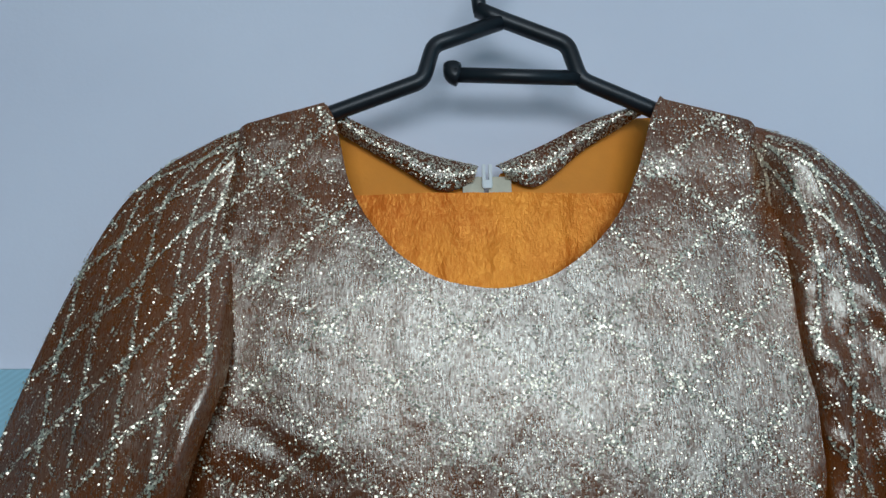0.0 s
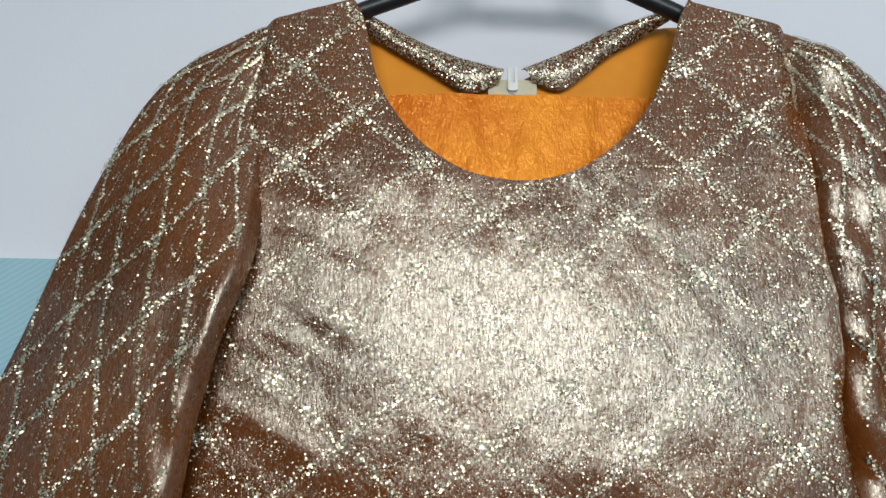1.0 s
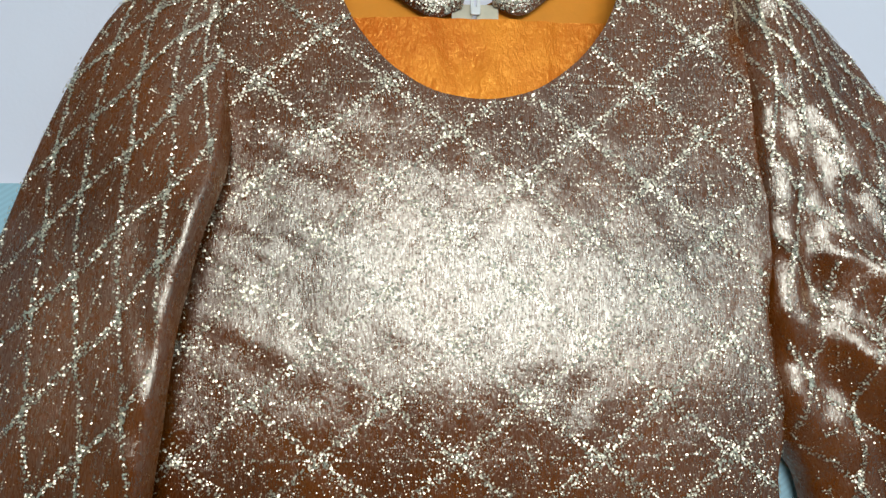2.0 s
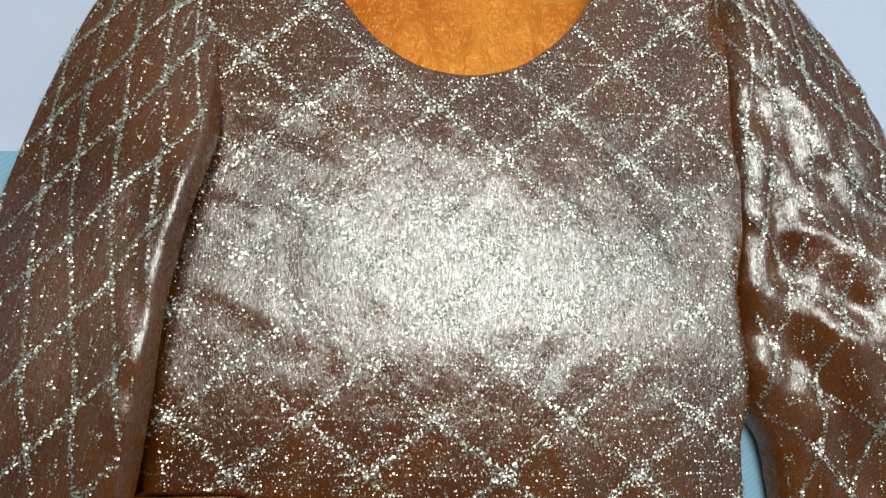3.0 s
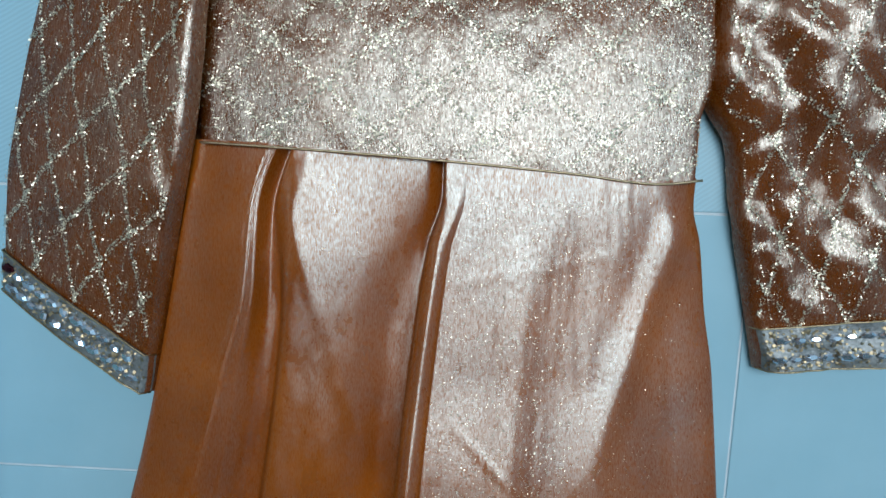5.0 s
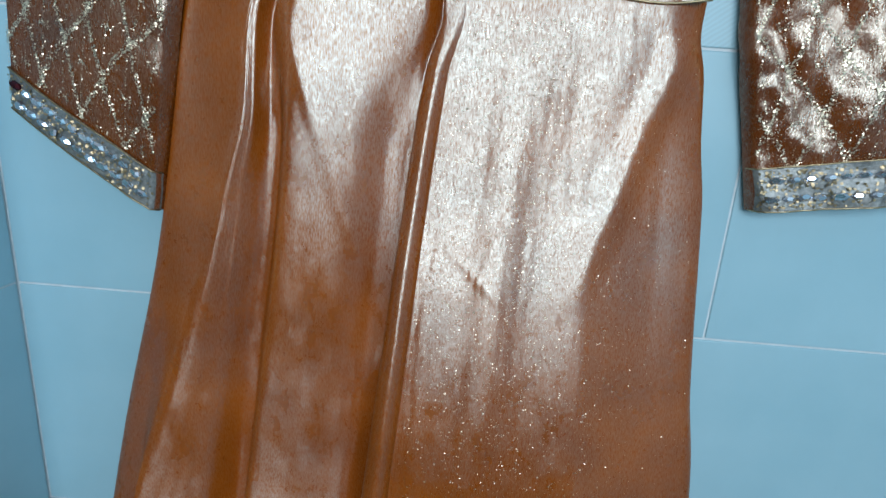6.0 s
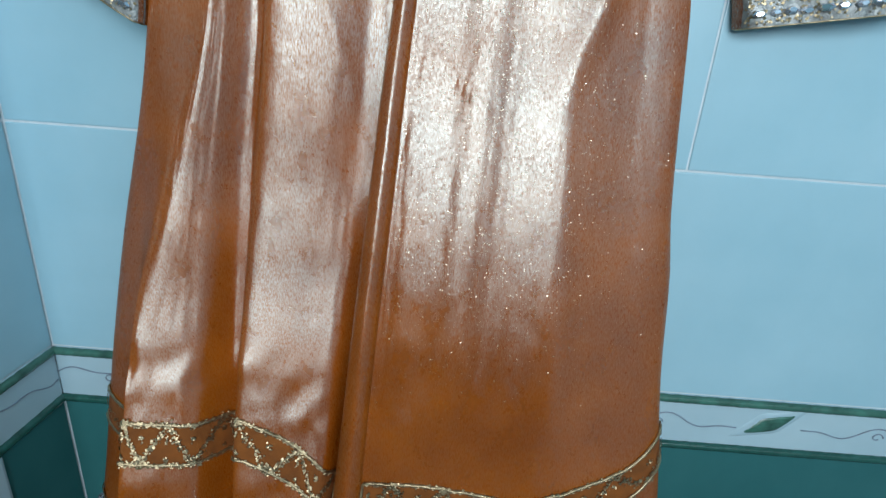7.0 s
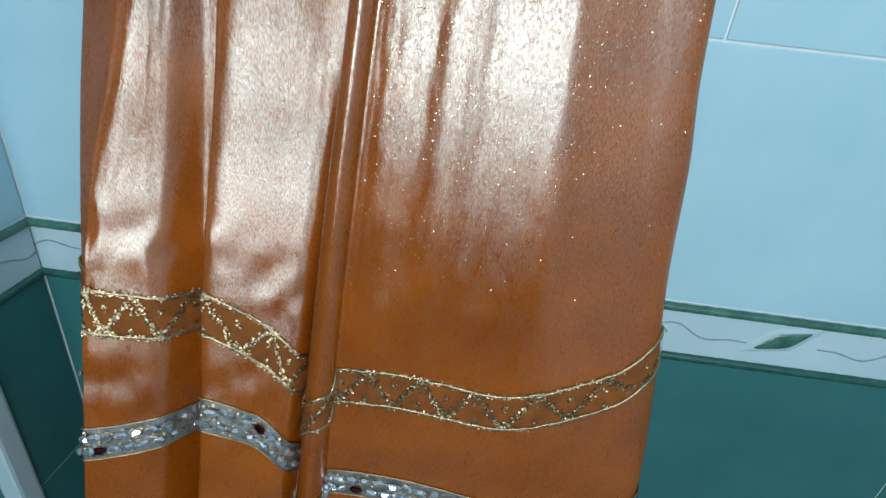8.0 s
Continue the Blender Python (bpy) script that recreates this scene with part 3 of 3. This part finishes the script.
for ob, fn in ((sleeve_l, fn_l), (sleeve_r, fn_r)):
    pts = []
    lean = math.radians(6)
    for row in range(-4, 14):
        for col in range(-9, 3):
            mp, mq = (col + (0.5 if row % 2 else 0)) * 0.082, row * 0.033
            for p, q, k in lattice():
                if k < 0.7 and rng.random() < 0.6:
                    continue
                p, q = (p + mp) * 0.88, (q + mq) * 0.88
                p, q = p + 0.007 * wob(p * 18, q * 18, 31), q + 0.007 * wob(p * 18, q * 18, 57)
                u = (p * math.sin(lean) + q * math.cos(lean)) / 0.235
                v = (q * math.sin(lean) - p * math.cos(lean)) / 0.520
                if 0.03 < u < 0.96 and 0.03 < v < 0.94 and rng.random() < 0.70:
                    pts.append((*on_sheet(fn, u, v), rng.uniform(0.0004, 0.0009) * k))
    for _ in range(2200):
        u, v = rng.uniform(0.03, 0.96), rng.uniform(0.03, 0.95)
        pts.append((*on_sheet(fn, u, v), rng.uniform(0.0002, 0.0004)))
    part_mesh("sequin_embroidery", mesh_of("sequin_embroidery", *sequin_cloud(pts), SEQUIN, False), ob, "silver sequins in a slanting lattice", "stuff")

for ob, fn in ((collar_a, collar_a_fn), (collar_b, collar_b_fn)):
    pts = [(*on_sheet(fn, rng.random(), rng.uniform(0.05, 0.95)), rng.uniform(0.0003, 0.0008)) for _ in range(1300)]
    part_mesh("sequin_embroidery", mesh_of("sequin_embroidery", *sequin_cloud(pts), SEQUIN, False), ob, "silver sequins", "stuff")


def on_skirt(u, z, lift=0.0012):
    e = 0.002
    x, y = skirt_xy(u, z)
    x1, y1 = skirt_xy(min(1, u + e), z)
    x0, y0 = skirt_xy(max(0, u - e), z)
    _, yu = skirt_xy(u, z + e)
    n = Vector((x1 - x0, y1 - y0, 0)).cross(Vector((0, yu - y, e)))
    n = n.normalized() if n.length > 1e-12 else Vector((0, -1, 0))
    if n.y > 0:
        n = -n
    return Vector((x, y, z)) + n * lift, n


# sparkle of the sheen modelled as tiny specks, thickest where the panel shines
pts = []
for _ in range(7500):
    u = rng.gauss(0.72, 0.11)
    z = rng.uniform(0.93, 1.40)
    if 0.56 < u < 0.97 and rng.random() < smooth(0.90, 1.2, z):
        pts.append((*on_skirt(u, z, 0.0004), rng.uniform(0.0002, 0.0005)))
part_mesh("sparkle_specks", mesh_of("sparkle_specks", *sequin_cloud(pts), SEQUIN, False), skirt, "silver specks added in place of the satin's glints", "stuff")

# gold lace band round the skirt
band = lambda u: pchip(U, BAND, u)
jewel = lambda u: pchip(U, JEWEL, u)
us = np.linspace(0.008, 0.992, 260)
WIDE = 0.034
cords = joined([tube([on_skirt(u, band(u) + o + 0.0012 * wob(u * 60, o * 90))[0] for u in us], 0.0015, 5) for o in (0.0, -WIDE)])
GROUND = plain("lace_ground", (0.20, 0.058, 0.004), 0.85, 0, 0.25, 60, 0.3, 900)
ground_v = grid(lambda u, v: tuple(on_skirt(0.008 + 0.984 * u, band(0.008 + 0.984 * u) - WIDE * v, 0.0007)[0]), 220, 3)
part_mesh("lace_ground", mesh_of("lace_ground", *ground_v, GROUND), dress, "matt brown ground cloth of the lace band")
lace = part_mesh("lace_band", mesh_of("lace_band", *cords, GOLD), dress, "gold sequin lace band above the hem")
pts = []
for u in np.linspace(0.008, 0.992, 1500):
    for o in (0.0, -WIDE):
        pts.append((*on_skirt(u, band(u) + o + rng.gauss(0, 0.0012)), rng.uniform(0.0006, 0.0012)))
    ph = (u * 13) % 1
    zz = -WIDE * (2 * ph if ph < 0.5 else 2 - 2 * ph)
    for _ in range(2):
        pts.append((*on_skirt(min(0.99, max(0.01, u + rng.gauss(0, 0.002))), band(u) + zz + rng.gauss(0, 0.002)), rng.uniform(0.0006, 0.0012)))
    if abs(ph - 0.5) < 0.04 or ph < 0.03 or ph > 0.97:
        for _ in range(3):
            pts.append((*on_skirt(u, band(u) - rng.choice((0.012, 0.028)) + rng.gauss(0, 0.0015)), rng.uniform(0.0006, 0.0011)))
part_mesh("sequin_embroidery", mesh_of("sequin_embroidery", *sequin_cloud(pts), GOLD, False), lace, "gold sequins in zigzags", "stuff")


# ---- jewelled trims ----
def stone_mesh(name, mat):
    """A lozenge-cut stone, one unit long, its face towards -y."""
    verts, faces = [], []
    for r, y in ((1.0, 0.0), (0.92, -0.16), (0.55, -0.34)):
        for i in range(6):
            w = math.pi * i / 3
            verts.append((0.5 * r * math.cos(w), y, 0.27 * r * math.sin(w)))
    for j in range(2):
        for i in range(6):
            faces.append((j * 6 + i, j * 6 + (i + 1) % 6, j * 6 + 6 + (i + 1) % 6, j * 6 + 6 + i))
    faces.append(tuple(range(17, 11, -1)))
    return mesh_of(name, verts, faces, mat, False)


STONE, STONE_DARK = stone_mesh("rhinestone", GEM), stone_mesh("rhinestone", GEM_DARK)


def set_stone(parent, p, n, along, size, dark=False):
    y = -n
    x = (along - along.dot(y) * y).normalized()
    z = x.cross(y)
    ob = part_mesh("rhinestone", STONE_DARK if dark else STONE, parent, "dark red stone" if dark else "")
    tilt = Matrix.Rotation(rng.gauss(0, 0.2), 4, "Z") @ Matrix.Rotation(rng.gauss(0, 0.2), 4, "X")
    ob.matrix_local = Matrix.Translation(p) @ Matrix((x, y, z)).transposed().to_4x4() @ tilt @ Matrix.Diagonal((size, size * 0.8, size, 1))


def cuff(fn, v0, n, label):
    """Net trim along a sleeve's end, with two rows of stones and gold beads."""
    def strip(u, v):
        uu = 0.01 + 0.98 * u
        p = Vector(fn(uu, v0 + (1 - v0) * min(1, v * 1.0)))
        return (p.x, p.y - 0.0016, p.z)

    def inside(u, v):
        x, y, z = strip(u, v)
        return (x, min(-0.004, y + 0.0012), z)
    ob = part_mesh("cuff_trim", mesh_of("cuff_trim", *joined([grid(strip, 40, 6), grid(inside, 40, 6)]), NET), dress, label)
    edge = joined([tube([Vector(strip(u, v)) + Vector((0, -0.001, 0)) for u in np.linspace(0, 1, 40)], 0.0007, 5) for v in (0.0, 1.0)])
    part_mesh("edging", mesh_of("edging", *edge, GOLD), ob, "gold cord edging")
    beads = []
    for _ in range(420):
        p, nn = on_sheet(strip, rng.uniform(0.02, 0.98), rng.uniform(0.08, 0.95))
        beads.append((p, nn, rng.uniform(0.0007, 0.0014)))
    part_mesh("beadwork", mesh_of("beadwork", *sequin_cloud(beads), GOLD, False), ob, "gold beads and spangles", "stuff")
    for i in range(n):
        for row in (0.30, 0.72):
            u = 0.06 + 0.88 * (i + (0.3 if row < 0.5 else 0.7)) / n
            p, nn = on_sheet(strip, u, row)
            along = Vector(strip(min(1, u + 0.02), row)) - Vector(strip(u - 0.02, row))
            set_stone(ob, p + nn * 0.0006, nn, along, rng.uniform(0.0105, 0.0140), rng.random() < 0.06)
    return ob


cuff(fn_l, 0.945, 11, "gold net cuff trim with clear rhinestones")
cuff(fn_r, 0.935, 10, "gold net cuff trim with clear rhinestones")

TRIM = 0.030
strip_v = grid(lambda u, v: tuple(on_skirt(0.008 + 0.984 * u, jewel(0.008 + 0.984 * u) - TRIM * v, 0.0010)[0]), 220, 3)
hem_trim = part_mesh("jewelled_band", mesh_of("jewelled_band", *strip_v, NET), dress, "jewelled silver band near the hem")
edge = joined([tube([on_skirt(u, jewel(u) - o, 0.0016)[0] for u in us], 0.0007, 5) for o in (0.0, TRIM)])
part_mesh("edging", mesh_of("edging", *edge, GOLD), hem_trim, "gold cord edging")
beads = []
for _ in range(1500):
    u = rng.uniform(0.01, 0.99)
    p, n = on_skirt(u, jewel(u) - rng.uniform(0.003, TRIM - 0.003), 0.0016)
    beads.append((p, n, rng.uniform(0.0007, 0.0014)))
part_mesh("beadwork", mesh_of("beadwork", *sequin_cloud(beads), GOLD, False), hem_trim, "gold beads and spangles", "stuff")
for i in range(48):
    for row in (0.30, 0.70):
        u = 0.012 + 0.976 * (i + (0.25 if row < 0.5 else 0.75)) / 48
        p, n = on_skirt(u, jewel(u) - TRIM * row, 0.0018)
        q, _ = on_skirt(min(0.995, u + 0.004), jewel(min(0.995, u + 0.004)) - TRIM * row, 0.0018)
        set_stone(hem_trim, p, n, q - p, rng.uniform(0.0115, 0.0150), rng.random() < 0.06)

# ---- wall tiles ----
GAP = 0.0022


def tile_mesh(name, w, h, mat):
    return part_tile(box(bmesh.new(), (0, 0, 0), (w, 0.009, h), 0.0012), name, mat)


def part_tile(bm, name, mat):
    me = bpy.data.meshes.new(name)
    bm.normal_update()
    bm.to_mesh(me)
    bm.free()
    me.materials.append(mat)
    return me


def lay(me, parent, m):
    ob = new("tile", me)
    ob.parent = parent
    ob.matrix_local = m
    return ob


def cover(parent, a, b, anchor, place):
    """Tiles over the stretch a to b of a wall; place(s, z) gives a tile's pose."""
    rows = [(1.393, 1.650, TILE_RIB, anchor), (1.143, 1.393, TILE_PALE, anchor), (0.896, 1.143, TILE_PALE, anchor)]
    rows += [(0.824 - 0.25 * (i + 1), 0.824 - 0.25 * i, TILE_DARK, anchor) for i in range(3)] + [(0.0, 0.074, TILE_DARK, anchor)]
    rows[2] = (0.896, 1.143, TILE_PALE, anchor - 0.05)
    for z0, z1, mat, at in rows:
        s = at - math.ceil((at - a) / TILE_W) * TILE_W
        while s < b:
            lo, hi = max(s, a), min(s + TILE_W, b)
            if hi - lo > 0.01:
                lay(tile_mesh("tile", hi - lo - GAP, z1 - z0 - GAP, mat), parent, place(lo + GAP / 2, z0 + GAP / 2))
            s += TILE_W


cover(back, X0, X1, 0.264, lambda s, z: pose(s, 0.0, z))
cover(left, RETURN, 0.0, -0.30, lambda s, z: pose(X0, s, z, 0, 0, 90))
gb = part("grout", box(bmesh.new(), (X0 - 0.004, 0.0016, 0.0), (X1, 0.0085, TILE_TOP - 0.001)), GROUT, back, "pale grout bed")
gl = part("grout", box(bmesh.new(), (X0 - 0.0085, RETURN, 0.0), (X0 - 0.0016, 0.004, TILE_TOP - 0.001)), GROUT, left, "pale grout bed")


def border(parent, length, leaves, m):
    """Relief border course: white ground, green rope edges, a vine line and leaf lozenges."""
    n = max(1, round(length / 0.335))
    w = length / n
    me = tile_mesh("border_tile", w - GAP, 0.0705, LISTEL)
    for i in range(n):
        lay(me, parent, m @ pose(i * w + GAP / 2, -0.001, 0.8247)).name = "border_tile"
    for z, mat, r in ((0.8905, LEAF, 0.0048), (0.8285, LEAF_DARK, 0.0048)):
        steps = int(length / 0.004)
        pts = [(i * length / steps, -0.0015, z + 0.00015 * math.sin(i * 1.3)) for i in range(steps + 1)]
        rad = [r * (1 + 0.03 * math.sin(i * 2.1)) for i in range(steps + 1)]
        ob = part_mesh("rope_edge", mesh_of("rope_edge", *tube(pts, rad, 8), mat), parent, "green rope moulding")
        ob.matrix_local = m
    vine = [(i * 0.004, -0.0014, 0.862 + 0.007 * math.sin(i * 0.004 * 48) + 0.003 * math.sin(i * 0.004 * 110)) for i in range(int(length / 0.004))]
    segs, cur = [], []
    for p in vine:
        if any(abs(p[0] - c) < 0.034 for c in leaves):
            if len(cur) > 2:
                segs.append(cur)
            cur = []
        else:
            cur.append(p)
    if len(cur) > 2:
        segs.append(cur)
    curls = []
    for k in range(int(length / 0.125)):
        c = 0.06 + k * 0.125
        if all(abs(c - a) > 0.06 for a in leaves):
            curls.append([(c + 0.007 * math.cos(a) * (1 - a / 9), -0.0014, 0.858 + 0.006 * math.sin(a) * (1 - a / 9)) for a in np.linspace(0, 5.5, 16)])
    v = part_mesh("vine_line", mesh_of("vine_line", *joined([tube(q, 0.0008, 5) for q in segs + curls]), INK), parent, "fine grey-blue vine relief")
    v.matrix_local = m
    for c in leaves:
        for k, mat, y0, name in ((1.35, LISTEL, -0.0032, "leaf_ground"), (1.0, LEAF, -0.0050, "leaf")):
            def fn(a, b, k=k, y0=y0):
                s, t = 2 * a - 1, 2 * b - 1
                bulge = (1 - abs(s) ** 2) * (1 - abs(t) ** 2)
                vein = 0.0006 * math.cos(t * 16 + abs(s) * 5) * bulge
                return (c + k * (0.0200 * s + 0.0110 * t), y0 * (0.15 + 0.85 * bulge ** 0.4) - vein - 0.0004, 0.866 + k * (0.0036 * s + 0.0128 * t))
            ob = part_mesh(name, mesh_of(name, *grid(fn, 14, 14), mat), parent, "green leaf lozenge in relief" if name == "leaf" else "")
            ob.matrix_local = m


border(back, X1 - X0, [0.420 - X0, 0.060 - X0], pose(X0, 0, 0))
jamb = part("trim", box(bmesh.new(), (X0 - 0.020, RETURN - 0.006, 0.0), (X0 + 0.004, RETURN + 0.020, HIGH), 0.004), LISTEL)
tagged(jamb, label="pale blue-white corner strip on the side wall", category="trim", kind="structure")
border(left, -RETURN, [], pose(X0, RETURN, 0, 0, 0, 90))
